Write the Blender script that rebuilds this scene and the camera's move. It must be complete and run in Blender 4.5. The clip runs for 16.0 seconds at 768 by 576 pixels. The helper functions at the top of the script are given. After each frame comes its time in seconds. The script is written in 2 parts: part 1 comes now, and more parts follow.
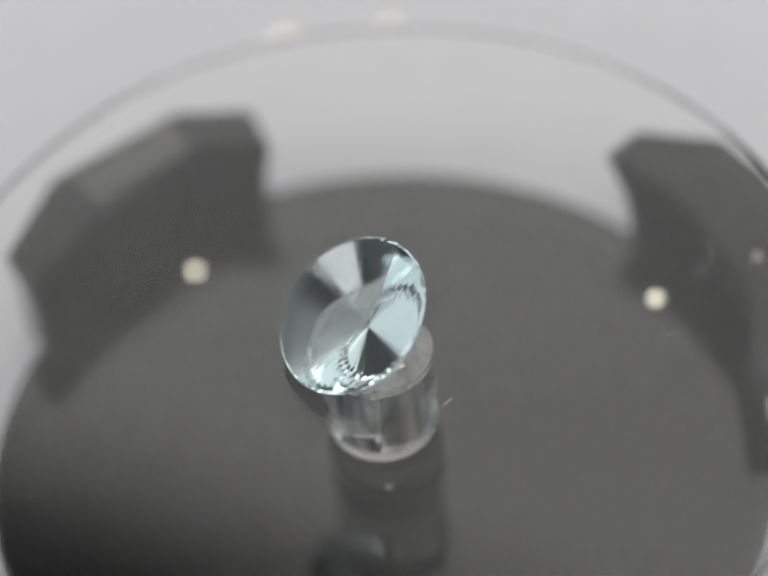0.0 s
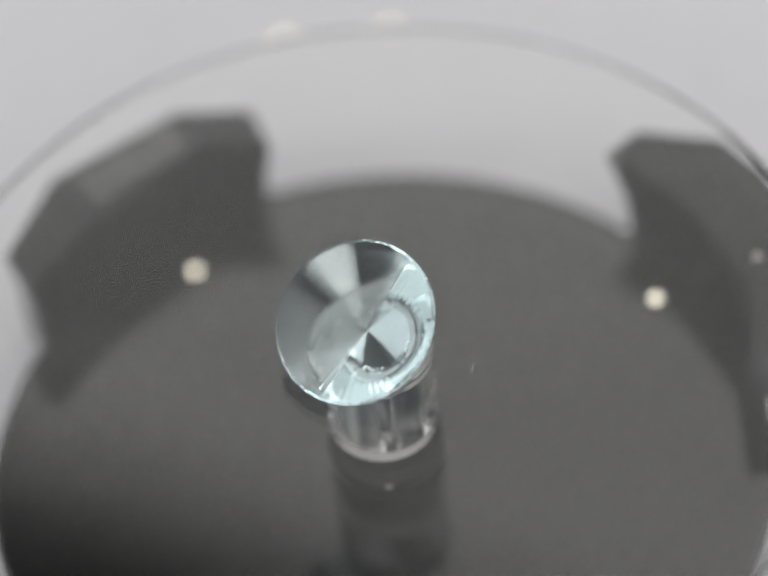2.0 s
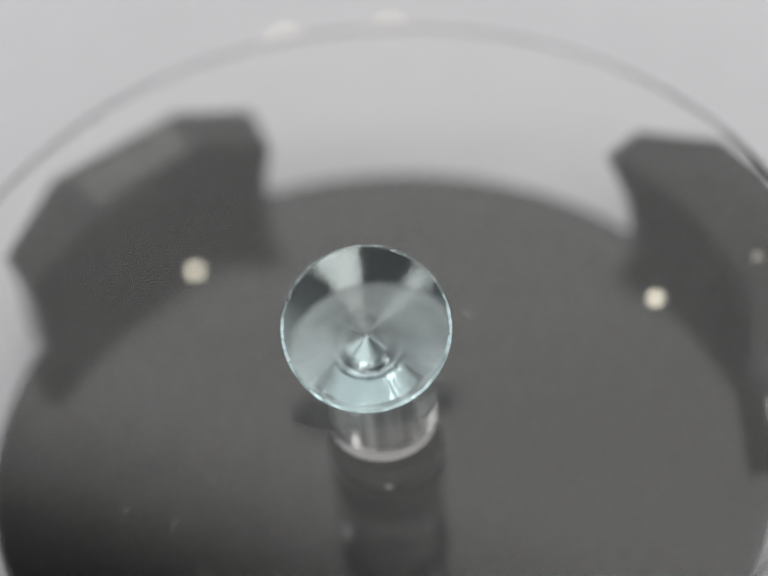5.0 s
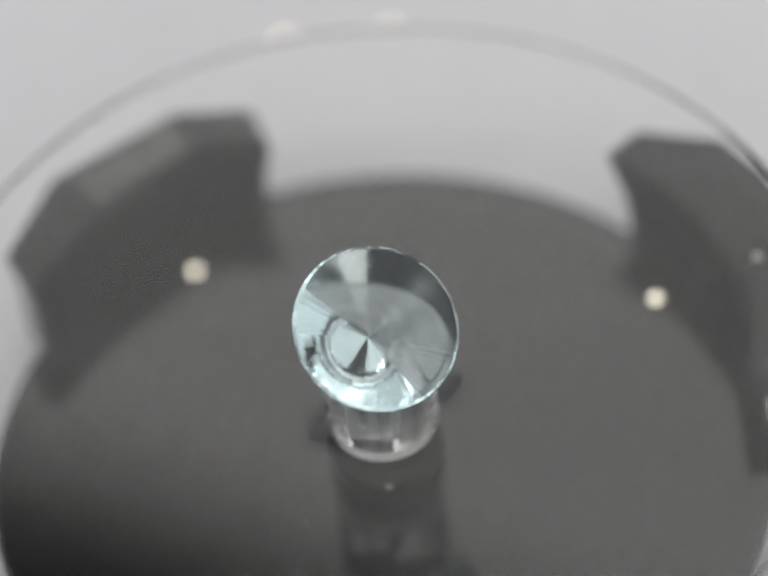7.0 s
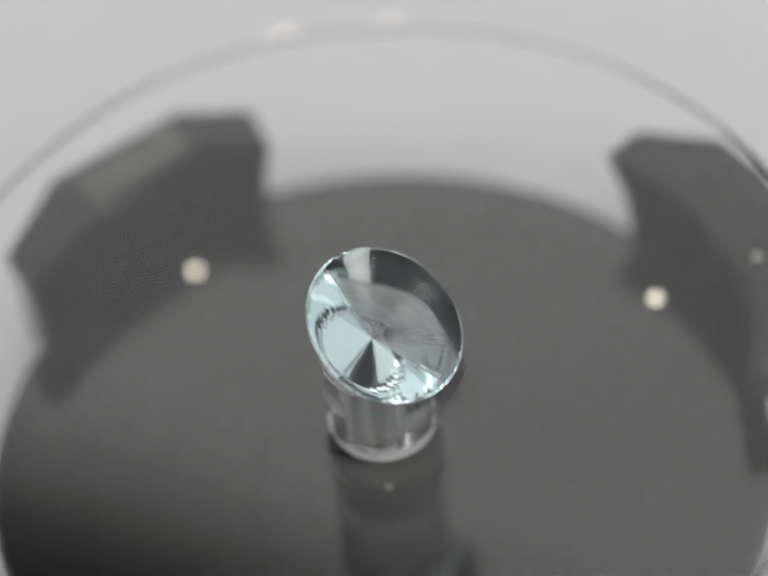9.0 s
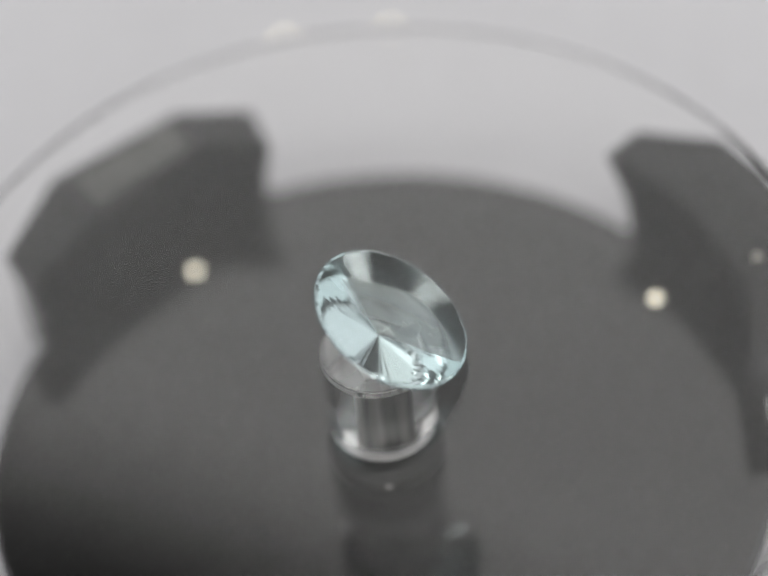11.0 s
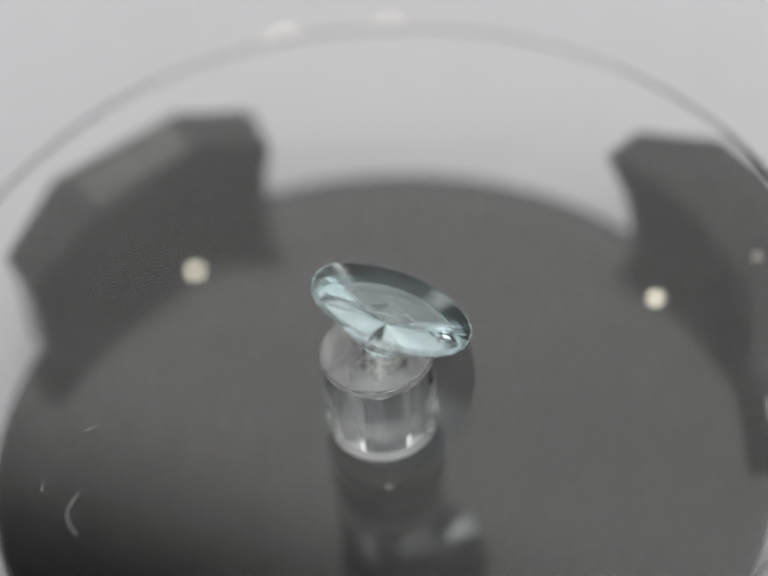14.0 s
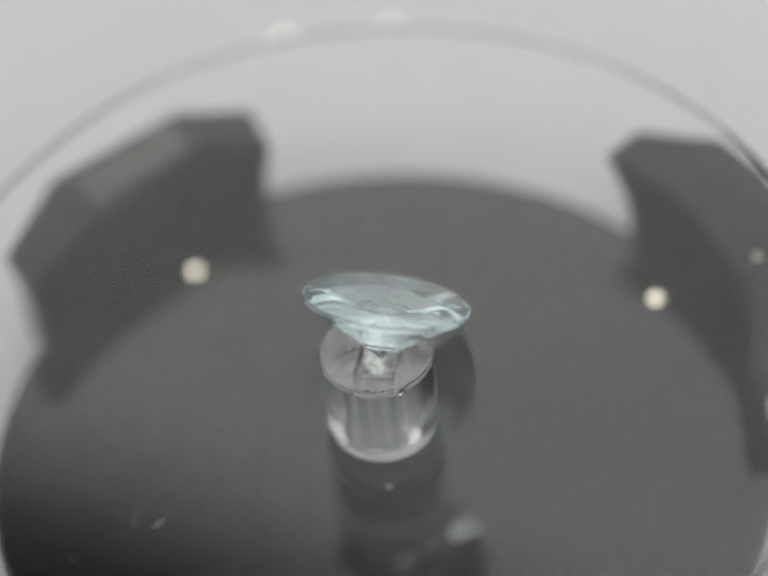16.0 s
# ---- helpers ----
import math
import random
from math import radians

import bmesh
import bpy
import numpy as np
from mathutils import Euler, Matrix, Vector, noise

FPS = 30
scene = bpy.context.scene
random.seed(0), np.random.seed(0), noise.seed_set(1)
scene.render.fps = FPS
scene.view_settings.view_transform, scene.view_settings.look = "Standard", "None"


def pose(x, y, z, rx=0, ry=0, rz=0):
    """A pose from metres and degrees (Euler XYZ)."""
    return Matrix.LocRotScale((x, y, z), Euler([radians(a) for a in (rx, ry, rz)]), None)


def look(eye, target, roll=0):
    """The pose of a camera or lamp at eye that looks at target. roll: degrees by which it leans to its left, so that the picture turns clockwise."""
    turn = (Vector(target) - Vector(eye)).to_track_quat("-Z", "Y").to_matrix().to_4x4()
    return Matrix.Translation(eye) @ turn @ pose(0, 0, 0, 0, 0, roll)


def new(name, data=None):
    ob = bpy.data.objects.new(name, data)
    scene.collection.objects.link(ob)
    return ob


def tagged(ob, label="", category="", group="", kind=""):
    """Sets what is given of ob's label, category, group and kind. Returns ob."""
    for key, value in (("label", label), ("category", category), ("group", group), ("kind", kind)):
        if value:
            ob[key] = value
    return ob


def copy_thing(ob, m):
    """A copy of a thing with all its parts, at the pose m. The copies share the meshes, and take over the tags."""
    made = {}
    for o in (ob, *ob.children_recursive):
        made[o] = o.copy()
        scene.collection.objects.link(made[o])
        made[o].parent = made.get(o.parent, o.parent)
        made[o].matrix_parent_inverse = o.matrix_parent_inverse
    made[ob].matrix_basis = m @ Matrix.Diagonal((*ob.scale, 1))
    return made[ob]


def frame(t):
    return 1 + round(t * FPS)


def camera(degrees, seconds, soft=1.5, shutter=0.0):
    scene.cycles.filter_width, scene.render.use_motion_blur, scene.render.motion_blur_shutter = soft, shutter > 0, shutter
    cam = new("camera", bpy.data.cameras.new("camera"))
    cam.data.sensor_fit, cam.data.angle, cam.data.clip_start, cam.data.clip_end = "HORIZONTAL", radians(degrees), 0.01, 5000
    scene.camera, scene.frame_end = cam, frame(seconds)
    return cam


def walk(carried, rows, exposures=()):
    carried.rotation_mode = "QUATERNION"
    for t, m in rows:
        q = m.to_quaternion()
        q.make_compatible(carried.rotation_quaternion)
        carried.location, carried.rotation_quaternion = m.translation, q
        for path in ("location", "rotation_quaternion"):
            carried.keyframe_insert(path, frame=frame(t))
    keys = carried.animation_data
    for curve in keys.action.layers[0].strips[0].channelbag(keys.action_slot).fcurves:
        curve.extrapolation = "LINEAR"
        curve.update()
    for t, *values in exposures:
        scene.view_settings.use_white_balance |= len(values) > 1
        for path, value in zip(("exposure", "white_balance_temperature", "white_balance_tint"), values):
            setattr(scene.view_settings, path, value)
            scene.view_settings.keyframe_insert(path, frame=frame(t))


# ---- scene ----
MM = 0.001                 # all plans below are in millimetres
TOP = 14.0                 # height of the clear disc's upper face over the table
SPIN = 13.993              # degrees a second, anticlockwise from above
START = -13.993 * 4.7 - 2.38


def turn_at(t):
    return START + SPIN * t


# ---------- camera: fixed on a tripod, a long close-up lens ----------
cam = camera(12.667, 16.0, soft=1.7)
cam.data.dof.use_dof = True
cam.data.dof.focus_distance = 0.2432
cam.data.dof.aperture_fstop = 9.0
VIEW = pose(0, -161.54 * MM, (185.40 + TOP) * MM, 41.934, 3.859, -4.633)
walk(cam, [(0.0, VIEW), (16.0, VIEW)], exposures=[(0.0, 0.0), (16.0, 0.0)])

# ---------- light: white softboxes round the table, dark room above ----------
world = bpy.data.worlds.new("room_light")
scene.world = world
world.use_nodes = True
world.node_tree.nodes["Background"].inputs[0].default_value = (0.9, 0.92, 1.0, 1)
world.node_tree.nodes["Background"].inputs[1].default_value = 0.02


def softbox(eye, target, width, height, radiance, colour, roll=0.0):
    data = bpy.data.lights.new("softbox", "AREA")
    data.shape, data.size, data.size_y = "RECTANGLE", width, height
    data.energy, data.color = radiance * math.pi * width * height, colour
    ob = new("softbox", data)
    ob.matrix_world = look(eye, target, roll)
    return tagged(ob, "large white softbox out of view, lighting the table and turntable", "lamp", group="softboxes round the table")


COOL, WARM = (1.0, 0.99, 1.0), (1.0, 0.985, 0.965)
# a tent of white panels: low ones all round, lowest under the camera, and two overhead
softbox((-0.36, 0.0, 0.19), (0, 0, 0.19), 0.66, 0.36, 0.58, COOL)
softbox((0.36, 0.0, 0.19), (0, 0, 0.19), 0.66, 0.36, 0.58, COOL)
softbox((0.0, 0.40, 0.17), (0, 0, 0.17), 0.70, 0.30, 0.62, COOL)
# low front panel with no known source, added to brighten the hub
softbox((0.0, -0.42, 0.10), (0, 0, 0.05), 0.42, 0.18, 1.5, WARM)
softbox((-0.25, -0.38, 0.30), (0, 0, 0.20), 0.28, 0.56, 0.70, COOL)
softbox((0.25, -0.38, 0.30), (0, 0, 0.20), 0.28, 0.56, 0.70, COOL)
softbox((0.0, -0.205, 0.62), (0, -0.204, 0.0), 0.50, 0.21, 0.55, COOL)
softbox((0.0, 0.02, 0.62), (0, 0.021, 0.0), 0.50, 0.23, 0.85, COOL)
# high side pair, unseen, added mainly to bring up the table's light
softbox((-0.30, -0.07, 0.53), (0, -0.03, 0.0), 0.34, 0.22, 0.95, COOL, 90)
softbox((0.30, -0.07, 0.53), (0, -0.03, 0.0), 0.34, 0.22, 0.95, COOL, 90)
# two strong panels high behind the turntable, mirrored by the disc and plate under the stone
softbox((0.062, 0.225, 0.565), (0, 0, 0.014), 0.11, 0.12, 4.0, WARM)
softbox((-0.240, 0.260, 0.57), (0, 0, 0.014), 0.13, 0.08, 3.2, WARM)
# the key leans to one side behind the turntable; its sheen lies on the black plate
key = softbox((0.14, 0.34, 0.31), (0.14, 0, 0.31), 0.42, 0.44, 0.72, WARM)
key.matrix_world = Matrix(((0.805, 0.593, 0, 0.1400), (0, 0, 1, 0.34), (0.593, -0.805, 0, 0.3100), (0, 0, 0, 1)))
# small hard lamps, unseen, added to make the stone sparkle
for place, width, radiance in (((-0.061, -0.137, 0.39), 0.032, 2.6), ((0.19, -0.10, 0.38), 0.012, 12.0)):
    ob = softbox(place, (0, 0, 0.015), width, width, radiance, WARM)
    ob.name, ob["label"], ob["group"] = "sparkle_lamp", "small unseen lamp added for sparkle in the gemstone", "lamps aimed at the stone"


# ---------- materials ----------
def mat(name, colour, rough=0.5, metal=0.0, ior=1.5, transmission=0.0, glow=0.0,
        grain=0.0, grain_size=300.0, bump=0.0, bump_size=800.0):
    m = bpy.data.materials.new(name)
    m.use_nodes = True
    nt = m.node_tree
    b = nt.nodes["Principled BSDF"]
    b.inputs["Base Color"].default_value = (*colour, 1)
    b.inputs["Roughness"].default_value = rough
    b.inputs["Metallic"].default_value = metal
    b.inputs["IOR"].default_value = ior
    b.inputs["Transmission Weight"].default_value = transmission
    if glow:
        b.inputs["Emission Color"].default_value = (*colour, 1)
        b.inputs["Emission Strength"].default_value = glow
    if grain or bump:
        tc = nt.nodes.new("ShaderNodeTexCoord")
    if grain:
        n1 = nt.nodes.new("ShaderNodeTexNoise")
        n1.inputs["Scale"].default_value, n1.inputs["Detail"].default_value = grain_size, 5
        n2 = nt.nodes.new("ShaderNodeTexNoise")
        n2.inputs["Scale"].default_value, n2.inputs["Detail"].default_value = grain_size * 9, 3
        add = nt.nodes.new("ShaderNodeMath")
        add.operation = "ADD"
        ramp = nt.nodes.new("ShaderNodeMapRange")
        ramp.inputs["From Min"].default_value, ramp.inputs["From Max"].default_value = 0.7, 1.3
        ramp.inputs["To Min"].default_value, ramp.inputs["To Max"].default_value = 1 - grain, 1 + grain
        mul = nt.nodes.new("ShaderNodeVectorMath")
        mul.operation = "SCALE"
        mul.inputs[0].default_value = colour
        for n in (n1, n2):
            nt.links.new(tc.outputs["Object"], n.inputs["Vector"])
        nt.links.new(n1.outputs["Fac"], add.inputs[0])
        nt.links.new(n2.outputs["Fac"], add.inputs[1])
        nt.links.new(add.outputs[0], ramp.inputs["Value"])
        nt.links.new(ramp.outputs["Result"], mul.inputs["Scale"])
        nt.links.new(mul.outputs[0], b.inputs["Base Color"])
    if bump:
        n4 = nt.nodes.new("ShaderNodeTexNoise")
        n4.inputs["Scale"].default_value, n4.inputs["Detail"].default_value = bump_size, 4
        bp = nt.nodes.new("ShaderNodeBump")
        bp.inputs["Strength"].default_value, bp.inputs["Distance"].default_value = bump, 0.0002
        nt.links.new(tc.outputs["Object"], n4.inputs["Vector"])
        nt.links.new(n4.outputs["Fac"], bp.inputs["Height"])
        nt.links.new(bp.outputs["Normal"], b.inputs["Normal"])
    return m


TABLE = mat("white_laminate", (0.81, 0.808, 0.822), 0.45, grain=0.03, grain_size=40, bump=0.05)
WALL = mat("dim_wall_paint", (0.30, 0.30, 0.31), 0.8, grain=0.05, grain_size=6)
CEIL = mat("unlit_ceiling_dark", (0.10, 0.10, 0.10), 0.8, grain=0.05, grain_size=6)
BLACK_GLOSS = mat("black_gloss_plate", (0.010, 0.010, 0.010), 0.015, ior=1.82, grain=0.2, grain_size=200)
BLACK_SATIN = mat("black_satin_plastic", (0.012, 0.012, 0.0135), 0.25, grain=0.2, grain_size=300)
GREY_STRIP = mat("strip_grey", (0.15, 0.15, 0.14), 0.45, grain=0.25, grain_size=350, bump=0.1, bump_size=1200)
STEEL = mat("bright_steel", (0.6, 0.59, 0.57), 0.25, metal=1.0, grain=0.1, grain_size=900)
PAD = mat("off_white_foam", (0.93, 0.92, 0.90), 0.8, grain=0.08, grain_size=700, bump=0.2, bump_size=3000)
BLACK_MATT = mat("black_matt_plastic", (0.008, 0.008, 0.008), 0.6, grain=0.2, grain_size=300, bump=0.1, bump_size=4000)
ACRYLIC = mat("clear_acrylic", (0.985, 0.985, 0.985), 0.0, ior=1.49, transmission=1.0)


def gem_glass(name, streaks, chips=0.0):
    """Clear stone; the colour deepens with every pass and inner reflection. streaks: depth of the radial polishing lines;
    chips: depth of the small nicks round the rim."""
    m = bpy.data.materials.new(name)
    m.use_nodes = True
    nt = m.node_tree
    nt.nodes.remove(nt.nodes["Principled BSDF"])
    g = nt.nodes.new("ShaderNodeBsdfGlass")
    g.inputs["Color"].default_value = (0.932, 0.983, 0.984, 1)
    g.inputs["Roughness"].default_value, g.inputs["IOR"].default_value = 0.0, 1.58
    nt.links.new(g.outputs[0], nt.nodes["Material Output"].inputs["Surface"])
    if streaks:
        tc, cut = nt.nodes.new("ShaderNodeTexCoord"), nt.nodes.new("ShaderNodeSeparateXYZ")
        way, dist = nt.nodes.new("ShaderNodeMath"), nt.nodes.new("ShaderNodeMath")
        way.operation, dist.operation = "ARCTAN2", "MULTIPLY"
        dist.inputs[1].default_value = 60.0
        both, lines, bump = nt.nodes.new("ShaderNodeCombineXYZ"), nt.nodes.new("ShaderNodeTexNoise"), nt.nodes.new("ShaderNodeBump")
        lines.inputs["Scale"].default_value, lines.inputs["Detail"].default_value = 12.0, 2
        bump.inputs["Strength"].default_value, bump.inputs["Distance"].default_value = 1.0, streaks
        nt.links.new(tc.outputs["Object"], cut.inputs[0])
        nt.links.new(cut.outputs["Y"], way.inputs[0])
        nt.links.new(cut.outputs["X"], way.inputs[1])
        nt.links.new(cut.outputs["Z"], dist.inputs[0])
        nt.links.new(way.outputs[0], both.inputs["X"])
        nt.links.new(dist.outputs[0], both.inputs["Y"])
        nt.links.new(both.outputs[0], lines.inputs["Vector"])
        nt.links.new(lines.outputs["Fac"], bump.inputs["Height"])
        nt.links.new(bump.outputs["Normal"], g.inputs["Normal"])
    if chips:
        tc, nicks, bump = nt.nodes.new("ShaderNodeTexCoord"), nt.nodes.new("ShaderNodeTexNoise"), nt.nodes.new("ShaderNodeBump")
        nicks.inputs["Scale"].default_value, nicks.inputs["Detail"].default_value = 2200.0, 1
        bump.inputs["Strength"].default_value, bump.inputs["Distance"].default_value = 1.0, chips
        nt.links.new(tc.outputs["Object"], nicks.inputs["Vector"])
        nt.links.new(nicks.outputs["Fac"], bump.inputs["Height"])
        nt.links.new(bump.outputs["Normal"], g.inputs["Normal"])
    return m


def brushed_metal(name, dark, light):
    """Dull metal with fine lines drawn along its height."""
    m = mat(name, light, 0.32, metal=0.7)
    nt = m.node_tree
    tc, mp = nt.nodes.new("ShaderNodeTexCoord"), nt.nodes.new("ShaderNodeMapping")
    mp.inputs["Scale"].default_value = (1, 1, 0.02)
    lines, ramp = nt.nodes.new("ShaderNodeTexNoise"), nt.nodes.new("ShaderNodeValToRGB")
    lines.inputs["Scale"].default_value, lines.inputs["Detail"].default_value = 1700, 3
    ramp.color_ramp.elements[0].position, ramp.color_ramp.elements[1].position = 0.38, 0.64
    ramp.color_ramp.elements[0].color, ramp.color_ramp.elements[1].color = (*dark, 1), (*light, 1)
    nt.links.new(tc.outputs["Object"], mp.inputs[0])
    nt.links.new(mp.outputs[0], lines.inputs["Vector"])
    nt.links.new(lines.outputs["Fac"], ramp.inputs[0])
    nt.links.new(ramp.outputs[0], nt.nodes["Principled BSDF"].inputs["Base Color"])
    return m


def hazed_acrylic(name, clearest, dullest, size, stretch):
    """Clear acrylic with blotchy milky haze added for brightness; stretch below 1 draws it out along the height."""
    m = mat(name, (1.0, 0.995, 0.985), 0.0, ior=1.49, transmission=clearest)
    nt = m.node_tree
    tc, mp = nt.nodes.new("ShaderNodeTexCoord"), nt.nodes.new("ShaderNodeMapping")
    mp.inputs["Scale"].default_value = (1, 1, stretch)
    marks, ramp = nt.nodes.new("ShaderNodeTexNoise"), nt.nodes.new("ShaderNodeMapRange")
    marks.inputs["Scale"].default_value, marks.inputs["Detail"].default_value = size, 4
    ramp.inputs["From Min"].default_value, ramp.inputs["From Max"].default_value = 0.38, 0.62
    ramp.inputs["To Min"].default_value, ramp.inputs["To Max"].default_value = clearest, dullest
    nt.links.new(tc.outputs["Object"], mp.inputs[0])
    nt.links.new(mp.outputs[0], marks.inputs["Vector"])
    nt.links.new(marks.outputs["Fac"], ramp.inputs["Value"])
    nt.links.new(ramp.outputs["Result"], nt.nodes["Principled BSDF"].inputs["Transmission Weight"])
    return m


# milky haze in face and sides lifts the brightness of the clear hub
HAZED_FACE = hazed_acrylic("hazed_acrylic_face", 0.99, 0.72, 300, 1.0)
# whitened in place of the light caught in the hub's lower rim
BRIGHT_EDGE = hazed_acrylic("bright_acrylic_edge", 0.40, 0.05, 700, 1.0)
CLOUDY = hazed_acrylic("hazed_clear_acrylic", 1.0, 0.90, 900, 0.06)
PEG = brushed_metal("brushed_grey_metal", (0.30, 0.30, 0.29), (0.92, 0.91, 0.88))
GEM = gem_glass("pale_aquamarine", 0.0)
GEM_CUT = gem_glass("pale_aquamarine_cut", 5e-6)
GEM_RIM = gem_glass("pale_aquamarine_rim", 0.0, 1.2e-4)
LED = mat("warm_led_and_glint", (1.0, 0.93, 0.75), 0.4, glow=1.7)
# pale colour stands for the faint glow of the third LED
PALE_LENS = mat("pale_glow_lens", (0.55, 0.53, 0.46), 0.4, grain=0.05, grain_size=900)
DUST = mat("white_lint", (0.8, 0.8, 0.78), 0.8, grain=0.1, grain_size=900)


# ---------- mesh helpers ----------
def finish(bm, name, material, smooth=0.0, sealed=True):
    if sealed:
        bmesh.ops.recalc_face_normals(bm, faces=bm.faces[:])
    me = bpy.data.meshes.new(name)
    bm.to_mesh(me)
    bm.free()
    me.materials.append(material)
    if smooth:
        me.shade_smooth()
        me.set_sharp_from_angle(angle=radians(smooth))
    return me


def part(name, bm, material, parent, label="", smooth=0.0, sealed=True):
    ob = new(name, finish(bm, name, material, smooth, sealed))
    ob.parent = parent
    if label:
        tagged(ob, label)
    return ob


def lathe(profile, n=96, closed=True):
    """A turned body from (radius, height) in millimetres; radius 0 makes a pole."""
    bm = bmesh.new()
    rings = []
    for r, z in profile:
        if r <= 0:
            rings.append([bm.verts.new((0, 0, z * MM))])
        else:
            rings.append([bm.verts.new((r * MM * math.cos(a), r * MM * math.sin(a), z * MM))
                          for a in (2 * math.pi * k / n for k in range(n))])
    pairs = list(zip(rings, rings[1:]))
    if closed:
        pairs.append((rings[-1], rings[0]))
    for a, b in pairs:
        for k in range(n):
            k2 = (k + 1) % n
            loop = []
            for v in (a[k % len(a)], a[k2 % len(a)], b[k2 % len(b)], b[k % len(b)]):
                if v not in loop:
                    loop.append(v)
            if len(loop) >= 3:
                bm.faces.new(loop)
    return bm


def socket_hub(side, azimuth, n=96):
    """A turned clear plug with a blind square socket (half side given) cut into it from below."""
    bm = bmesh.new()
    rings = []
    outer = [(0.3, 0.1), (3.7, 0.1), (3.92, 0.1), (4.02, 0.06), (4.05, 0.0), (4.05, -0.9), (4.05, -1.6), (4.05, -6.95), (4.0, -7.4), (3.75, -7.75), (3.4, -7.9), (3.2, -7.9)]
    turn = radians(azimuth)
    for r, z in outer:
        rings.append([bm.verts.new((r * MM * math.cos(2 * math.pi * k / n + turn), r * MM * math.sin(2 * math.pi * k / n + turn), z * MM)) for k in range(n)])
    for scale, z in ((1.0, -7.9), (1.0, -2.3), (0.9, -2.1), (0.1, -2.1)):
        row = []
        for k in range(n):
            a = 2 * math.pi * k / n
            r = side * scale / max(abs(math.cos(a)), abs(math.sin(a)))
            row.append(bm.verts.new((r * MM * math.cos(a + turn), r * MM * math.sin(a + turn), z * MM)))
        rings.append(row)
    for step, (a, b) in enumerate(zip(rings, rings[1:])):
        if step == 4:        # the disc joins here
            continue
        for k in range(n):
            bm.faces.new((b[k], b[(k + 1) % n], a[(k + 1) % n], a[k]))
    bm.faces.new(rings[0])
    bm.faces.new(rings[-1][::-1])
    return bm


def prism(outline, z0, z1, bevel=0.0, segments=2):
    bm = bmesh.new()
    low = [bm.verts.new((x * MM, y * MM, z0 * MM)) for x, y in outline]
    high = [bm.verts.new((x * MM, y * MM, z1 * MM)) for x, y in outline]
    n = len(outline)
    bm.faces.new(low)
    bm.faces.new(high)
    for k in range(n):
        bm.faces.new((low[k], low[(k + 1) % n], high[(k + 1) % n], high[k]))
    if bevel:
        bmesh.ops.bevel(bm, geom=bm.edges[:], offset=bevel * MM, segments=segments, affect="EDGES", profile=0.6)
    return bm


def loft(levels):
    """A closed body through outlines in millimetres, one above another: (height, [(x, y), ...])."""
    bm = bmesh.new()
    rows = [[bm.verts.new((x * MM, y * MM, z * MM)) for x, y in outline] for z, outline in levels]
    n = len(rows[0])
    for low, high in zip(rows, rows[1:]):
        for k in range(n):
            bm.faces.new((low[k], low[(k + 1) % n], high[(k + 1) % n], high[k]))
    bm.faces.new(rows[0])
    bm.faces.new(rows[-1])
    return bm


def box(x0, x1, y0, y1, z0, z1):
    return prism([(x0, y0), (x1, y0), (x1, y1), (x0, y1)], z0, z1)


# ---------- the setting ----------
tagged(new("table_top", finish(box(-600, 600, -600, 600, -25, 0), "table_top", TABLE)),
       "smooth white laminate table top", "table", kind="structure")
for name, dims in (("wall_north", (-620, 620, 600, 620, -25, 700)), ("wall_south", (-620, 620, -620, -600, -25, 700)),
                   ("wall_east", (600, 620, -600, 600, -25, 700)), ("wall_west", (-620, -600, -600, 600, -25, 700))):
    tagged(new(name, finish(box(*dims), name, WALL)), "dim grey painted wall of the room", "wall", kind="structure")
# closes the room unseen; dark colour stands for the unlit space overhead
tagged(new("ceiling", finish(box(-620, 620, -620, 620, 700, 720), "ceiling", CEIL)),
       "unseen ceiling, coloured dark for the unlit room", "ceiling", kind="structure")


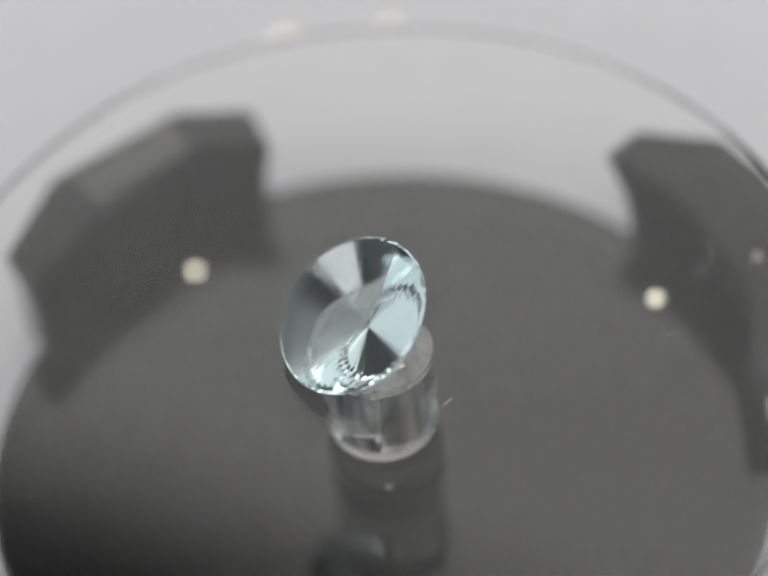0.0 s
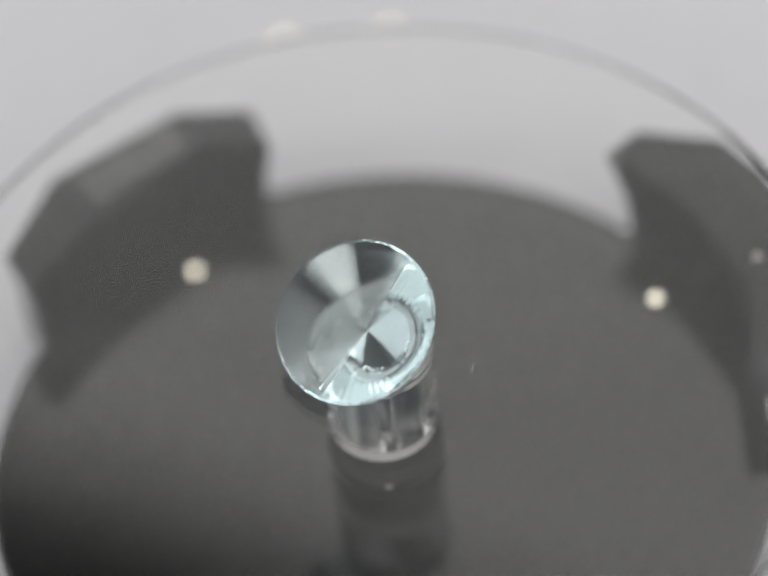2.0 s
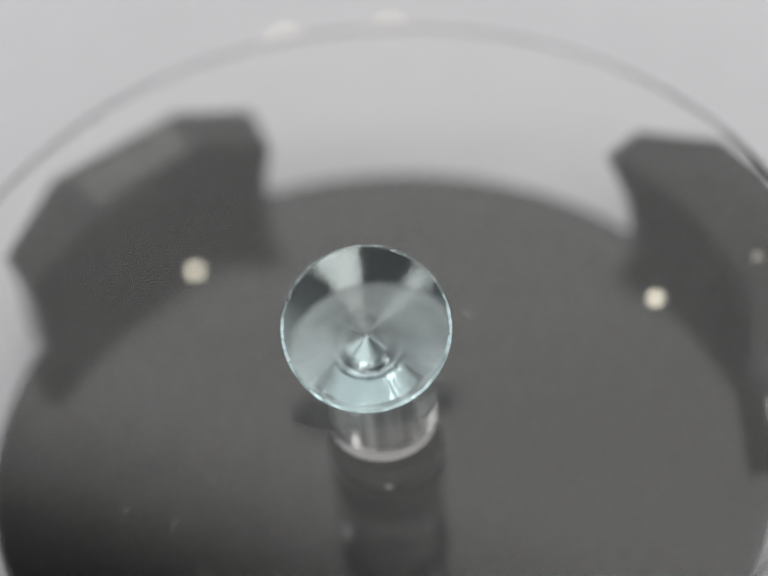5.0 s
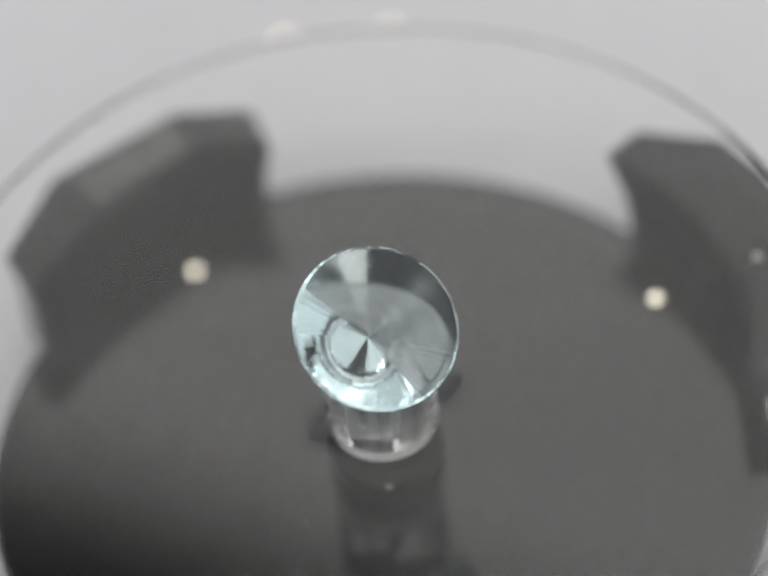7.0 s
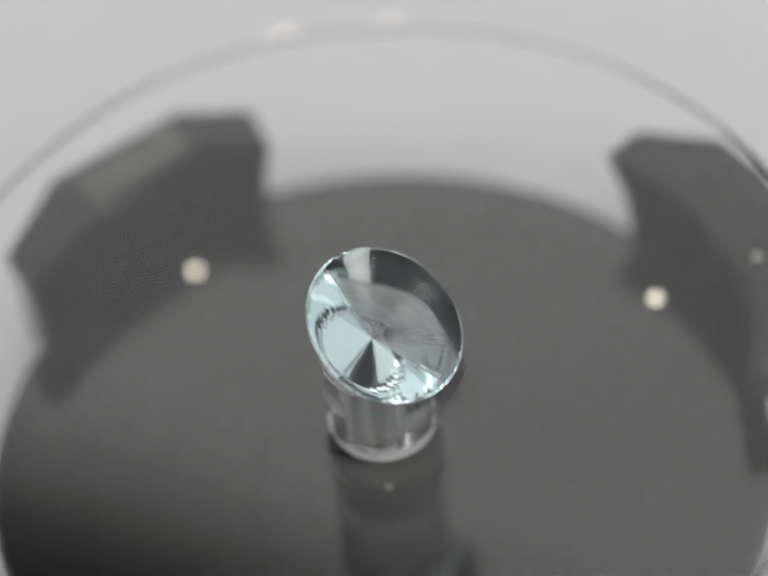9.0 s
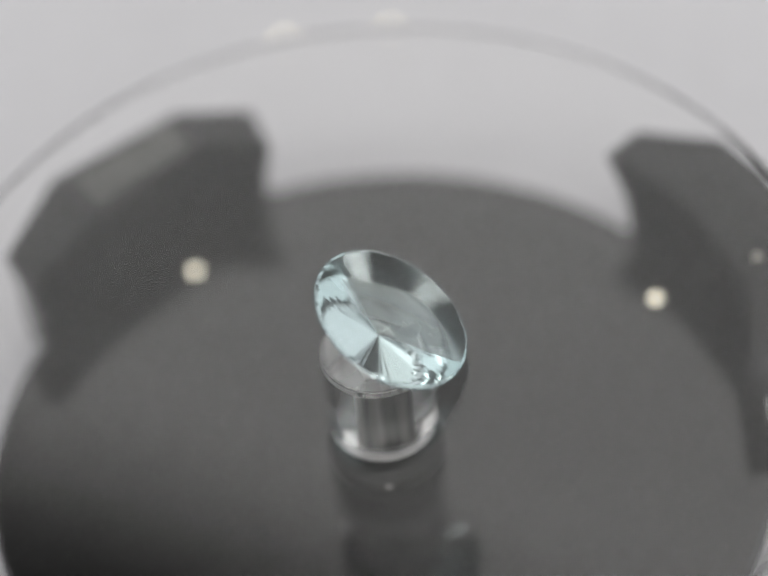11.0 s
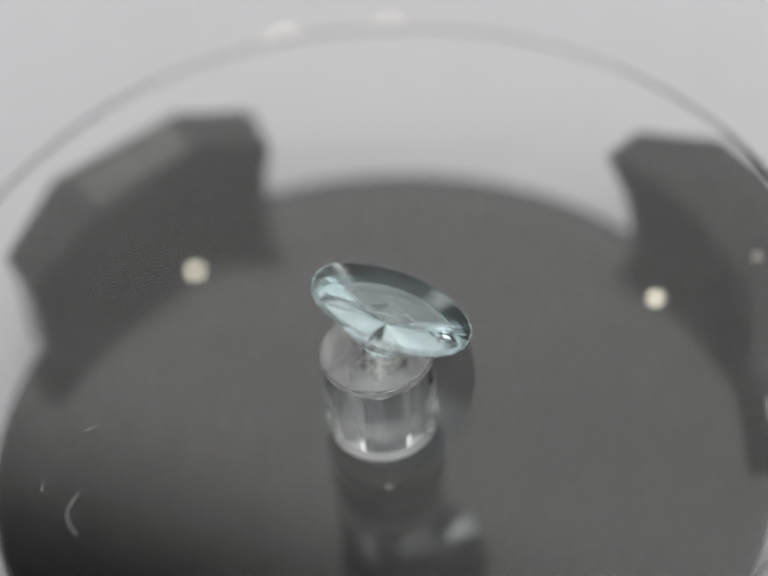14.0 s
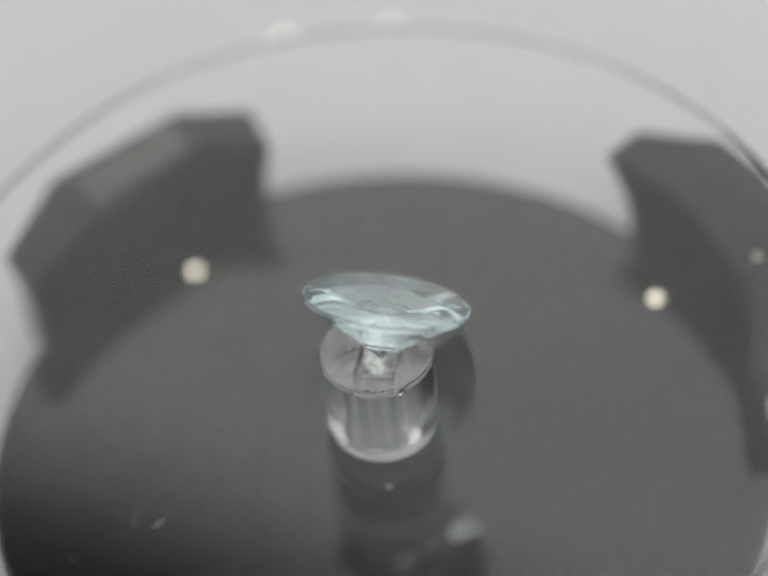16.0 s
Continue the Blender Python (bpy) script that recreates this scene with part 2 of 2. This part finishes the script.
# ---------- turntable base: black disc, two bracket pods, LEDs ----------
def turntable_base():
    base = tagged(new("turntable"), "glossy black round turntable base standing on the white table", "turntable")
    part("base_plate", lathe([(0, 0), (28.4, 0), (28.8, 0.4), (28.8, 1.6), (28.4, 2.0), (0, 2.0)], 160, False), BLACK_GLOSS, base,
         "glossy black round plate", smooth=30).location.x = -0.4 * MM
    part("collar", lathe([(0, 2.0), (4.0, 2.0), (4.15, 2.2), (4.15, 3.6), (3.6, 4.2), (2.6, 4.4), (2.5, 5.7), (0, 5.7)], 64, False),
         BLACK_MATT, base, "black drive collar under the clear hub", smooth=30)
    # steel knob added to give the bright spot below the hub
    glint = part("highlight_knob", lathe([(0, 0.45), (0.3, 0.4), (0.42, 0.2), (0.45, 0.0), (0, 0.0)], 20, False), STEEL, base, "small bright steel knob added as a highlight", smooth=40)
    glint.matrix_basis = pose(-0.1 * MM, -3.75 * MM, 3.3 * MM, 70)
    for azimuth, foot, edge, outline, strip_plan in (
            (127.0, 0.94, 0.25, [(-7.2, 32.6), (4.0, 33.7), (11.3, 30.0), (12.0, 26.0), (4.2, 28.0), (-7.0, 28.1), (-10.4, 24.6), (-11.7, 28.2)],
             [(3.4, 28.6), (3.0, 32.3), (-6.2, 32.0), (-6.0, 28.6)]),
            (22.9, 0.75, 0.5, [(-5.6, 34.4), (4.6, 34.9), (9.0, 34.0), (13.1, 29.2), (12.2, 25.8), (5.0, 28.2), (-5.6, 27.8), (-11.0, 24.4), (-11.4, 28.6)],
             None)):
        a = radians(azimuth)

        def plan(points):
            return [(r * math.cos(a) - u * math.sin(a), r * math.sin(a) + u * math.cos(a)) for u, r in points]

        levels = []
        # undercut towards the foot, bevelled along the outer top edge
        for z, reach, tuck, bevel in ((0.0, foot, 0.7, 0.14), (5.6, 0.3 + 0.7 * foot, 0.5, 0.1),
                                      (9.3 - max(0.4, 0.8 * edge), 1.0, 0.0, 0.0), (9.3, 1 - 0.06 * edge, 0.25, edge)):
            levels.append((z, plan([(u * (reach if abs(u) > 10 else 1), r + (tuck if r < 28.25 else -bevel)) for u, r in outline])))
        bracket = part("bracket", loft(levels), BLACK_SATIN, base, "faceted black plastic bracket with undercut ends", smooth=12)
        if strip_plan:
            part("grey_top_strip", prism(plan(strip_plan), 9.31, 9.5, 0.05), GREY_STRIP, bracket, "thin strip of lighter grey along the bracket top")
    for x, y, z, lens, words in ((-13.3, 20.1, 2.0, LED, "small warm lit LED"), (21.5, 12.3, 2.0, LED, "small warm lit LED"),
                                 (28.6, 8.8, 9.3, PALE_LENS, "small dim LED, its glow put in the pale colour")):
        bm = lathe([(0, 0.6), (0.25, 0.5), (0.42, 0.25), (0.45, 0.0), (0, 0.0)], 24, False)
        led = part("led", bm, lens, base, words, smooth=40)
        led.location = (x * MM, y * MM, z * MM)
    return base


turntable_base()


# ---------- two glowing beads added on the table behind the disc, for its rim glints ---
bead = tagged(new("rim_glint_bead"), "small glowing bead added for the glints on the disc rim", "led", group="led beads behind the disc")
part("foot", lathe([(0, 0), (0.6, 0), (0.6, 0.3), (0.5, 0.4), (0, 0.4)], 24, False), TABLE, bead, "white plastic foot", smooth=30)
part("lens", lathe([(0, 0.4), (0.4, 0.4), (0.38, 0.65), (0.25, 0.85), (0, 0.95)], 24, False), LED, bead, "glowing cap standing in for a rim glint", smooth=40)
bead.location = (-4.9 * MM, 46.7 * MM, 0)
copy_thing(bead, pose(3.9 * MM, 46.7 * MM, 0))


# ---------- rotating clear disc with its hub ----------
def turntable():
    table = tagged(new("rotating_disc"), "clear round acrylic disc turning on a short clear hub", "display disc")
    # disc and hub are cast in one piece: neither has a wall where they meet
    part("disc", lathe([(4.05, -0.9), (4.4, -0.9), (32.7, -0.9), (32.95, -0.9), (33.12, -0.85), (33.2, -0.72), (33.2, -0.2), (33.1, -0.05), (32.9, 0.0), (32.7, 0.0),
                        (4.4, 0.0), (4.05, 0.0)], 96, False), ACRYLIC, table, "clear acrylic disc", smooth=30, sealed=False)
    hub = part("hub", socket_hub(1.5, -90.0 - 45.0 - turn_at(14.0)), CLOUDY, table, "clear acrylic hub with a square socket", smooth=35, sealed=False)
    hub.data.materials.append(HAZED_FACE)
    hub.data.materials.append(BRIGHT_EDGE)
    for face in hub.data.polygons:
        if face.center.z > 0.09 * MM:      # blotchy haze on the upper face, put there to brighten it
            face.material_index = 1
        elif -7.89 * MM < face.center.z < -7.1 * MM and face.center.xy.length > 3.3 * MM:      # the lower edge, whitened to stand for its bright rim
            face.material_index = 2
    a = radians(-135.0 - turn_at(14.0))
    square = [(1.32 * (x * math.cos(a) - y * math.sin(a)), 1.32 * (x * math.sin(a) + y * math.cos(a))) for x, y in ((-1, -1), (1, -1), (1, 1), (-1, 1))]
    part("drive_peg", prism(square, -8.3, -2.45, 0.12), PEG, table, "dull grey square metal peg in the hub")
    part("pad", lathe([(1.75, -7.98), (3.75, -7.98), (3.8, -8.02), (3.75, -8.3), (1.75, -8.3)], 64), PAD, table, "off-white adhesive ring", smooth=30)
    return table


disc = turntable()


# ---------- the gemstone ----------
def gemstone():
    """Round stone: broad flat table, thin girdle, pavilion of fine radial facets in two tiers."""
    stone = tagged(new("gemstone"), "pale aqua round faceted gemstone lying tilted on the clear hub", "gemstone")
    n = 128

    def ring(bm, r, z, count, off=0.0):
        return [bm.verts.new((r * MM * math.cos(2 * math.pi * (k + off) / count), r * MM * math.sin(2 * math.pi * (k + off) / count), z * MM)) for k in range(count)]

    def outward(name, bm, material=GEM):
        bm.normal_update()
        for f in bm.faces:
            if f.normal.dot(f.calc_center_median() - Vector((0, 0, -1.2 * MM))) < 0:
                f.normal_flip()
        me = bpy.data.meshes.new(name)
        bm.to_mesh(me)
        bm.free()
        me.materials.append(material)
        if name == "crown":              # its small rim facets are nicked, the broad table is polished
            me.materials.append(GEM_RIM)
            for face in me.polygons:
                face.material_index = int(face.area < 1e-6)
        new(name, me).parent = stone

    rng = random.Random(11)          # hand-cut facets are never quite even
    bm = bmesh.new()
    top, edge = ring(bm, 5.78, 0.09, n // 2, 0.5), ring(bm, 6.0, 0.0, n)
    for v in top:
        v.co.xy *= rng.uniform(0.992, 1.008)
    bm.faces.new(top)
    for k in range(n // 2):
        a, b, c = edge[2 * k], edge[2 * k + 1], edge[(2 * k + 2) % n]
        bm.faces.new((a, b, top[k]))
        bm.faces.new((b, c, top[k]))
        bm.faces.new((top[k], c, top[(k + 1) % (n // 2)]))
    outward("crown", bm)
    bm = bmesh.new()
    g1, g0 = ring(bm, 6.0, 0.0, n), ring(bm, 6.0, -0.22, n)
    for k in range(n):
        bm.faces.new((g1[k], g1[(k + 1) % n], g0[(k + 1) % n], g0[k]))
    outward("girdle", bm, GEM_RIM)
    bm = bmesh.new()
    g0 = ring(bm, 6.0, -0.22, n)
    low = ring(bm, 5.33, -0.67, n // 2, 0.5)
    tip = bm.verts.new((0, 0, -4.3 * MM))
    for v in low:
        v.co.xy *= 1 + rng.uniform(-0.0012, 0.0012)
        v.co.z += rng.uniform(-0.007, 0.007) * MM
    for k in range(n // 2):
        j = (k + 1) % (n // 2)
        a, b, c = g0[2 * k], g0[2 * k + 1], g0[(2 * k + 2) % n]
        bm.faces.new((a, b, low[k]))
        bm.faces.new((b, c, low[k]))
        bm.faces.new((low[k], c, low[j]))
        bm.faces.new((low[k], low[j], tip))
    outward("pavilion", bm, GEM_CUT)
    return stone


gem = gemstone()
GEM_SEAT = pose(-0.5815 * MM, -2.5991 * math.sin(0.5381) * MM, (1.7703 + 2.5991 * math.cos(0.5381)) * MM, math.degrees(0.5381))


# ---------- lint and dust lying on the disc ----------
def lint():
    bm = bmesh.new()
    rng = random.Random(7)

    def fibre(x, y, length, heading, bend, r=0.010):
        pts, a = [], heading
        for k in range(5):
            pts.append(Vector((x * MM, y * MM, r * MM)))
            x += math.cos(a) * length / 4
            y += math.sin(a) * length / 4
            a += bend / 4
        rows = []
        for k, c in enumerate(pts):
            d = (pts[min(k + 1, 4)] - pts[max(k - 1, 0)]).normalized()
            s = Vector((-d.y, d.x, 0)) * r * MM
            u = Vector((0, 0, r * MM))
            rows.append([bm.verts.new(c + v) for v in (s, u, -s, -u)])
        for a0, b0 in zip(rows, rows[1:]):
            for k in range(4):
                bm.faces.new((a0[k], a0[(k + 1) % 4], b0[(k + 1) % 4], b0[k]))
        bm.faces.new(rows[0])
        bm.faces.new(rows[-1])

    def by(t, x, y):
        a = radians(-turn_at(t))
        return x * math.cos(a) - y * math.sin(a), x * math.sin(a) + y * math.cos(a)

    def speck(t, x, y, length, heading, bend=0.4, r=0.010):
        fx, fy = by(t, x, y)
        fibre(fx, fy, length, radians(heading) - radians(turn_at(t)), bend, r)

    for row in ((14.5, -20.3, -7.1, 0.9, 20), (14.5, 19.6, -1.7, 1.1, 5), (14.5, 15.4, -2.0, 0.8, 5), (14.5, -6.7, 3.5, 0.3, 90),
                (0.0, 25.4, 1.9, 0.9, 60), (0.0, 21.3, -3.1, 0.8, 10), (0.0, 11.7, -6.4, 0.25, 30), (0.0, -8.3, -7.0, 0.5, 70), (0.0, -21.2, 1.0, 0.3, 0),
                (0.0, 4.3, -5.6, 0.8, 30), (1.5, 6.2, -3.5, 0.5, 50), (1.5, -22.7, -2.1, 0.8, 40), (1.5, -21.5, 5.8, 1.0, -3), (1.5, -19.4, 5.5, 0.7, -3),
                (16.0, -16.2, -13.8, 0.9, 40), (16.0, -7.2, 0.9, 0.4, 60), (16.0, 12.6, -5.1, 0.4, 0), (16.0, -12.1, -5.7, 0.2, 0),
                (7.0, 23.7, 2.1, 0.2, 20), (7.0, 8.9, -6.0, 0.4, 0), (7.0, -11.7, -7.2, 0.2, 20), (7.0, -8.0, -17.4, 0.7, 80)):
        speck(*row)
    speck(14.5, -20.1, -12.8, 3.9, 240, 1.6, 0.016)
    for k in range(40):
        a, r = rng.uniform(0, 2 * math.pi), 31 * math.sqrt(rng.random())
        if r > 7:
            fibre(r * math.cos(a), r * math.sin(a), rng.choice((0.08, 0.1, 0.15, 0.4)), rng.uniform(0, 6.3), rng.uniform(-1, 1), rng.uniform(0.008, 0.013))
    return tagged(new("lint", finish(bm, "lint", DUST)), "fine white lint and dust specks on the clear disc", "dust", kind="stuff")


dust = lint()


# ---------- what turns ----------
def motions():
    steps = sorted({0.0, 0.1, 0.25, 15.75, 15.9, 16.0} | {0.5 * k for k in range(33)})
    turns = [(t, pose(0, 0, TOP * MM, 0, 0, turn_at(t))) for t in steps]
    walk(disc, turns)
    walk(dust, turns)
    walk(gem, [(t, m @ GEM_SEAT) for t, m in turns])


motions()
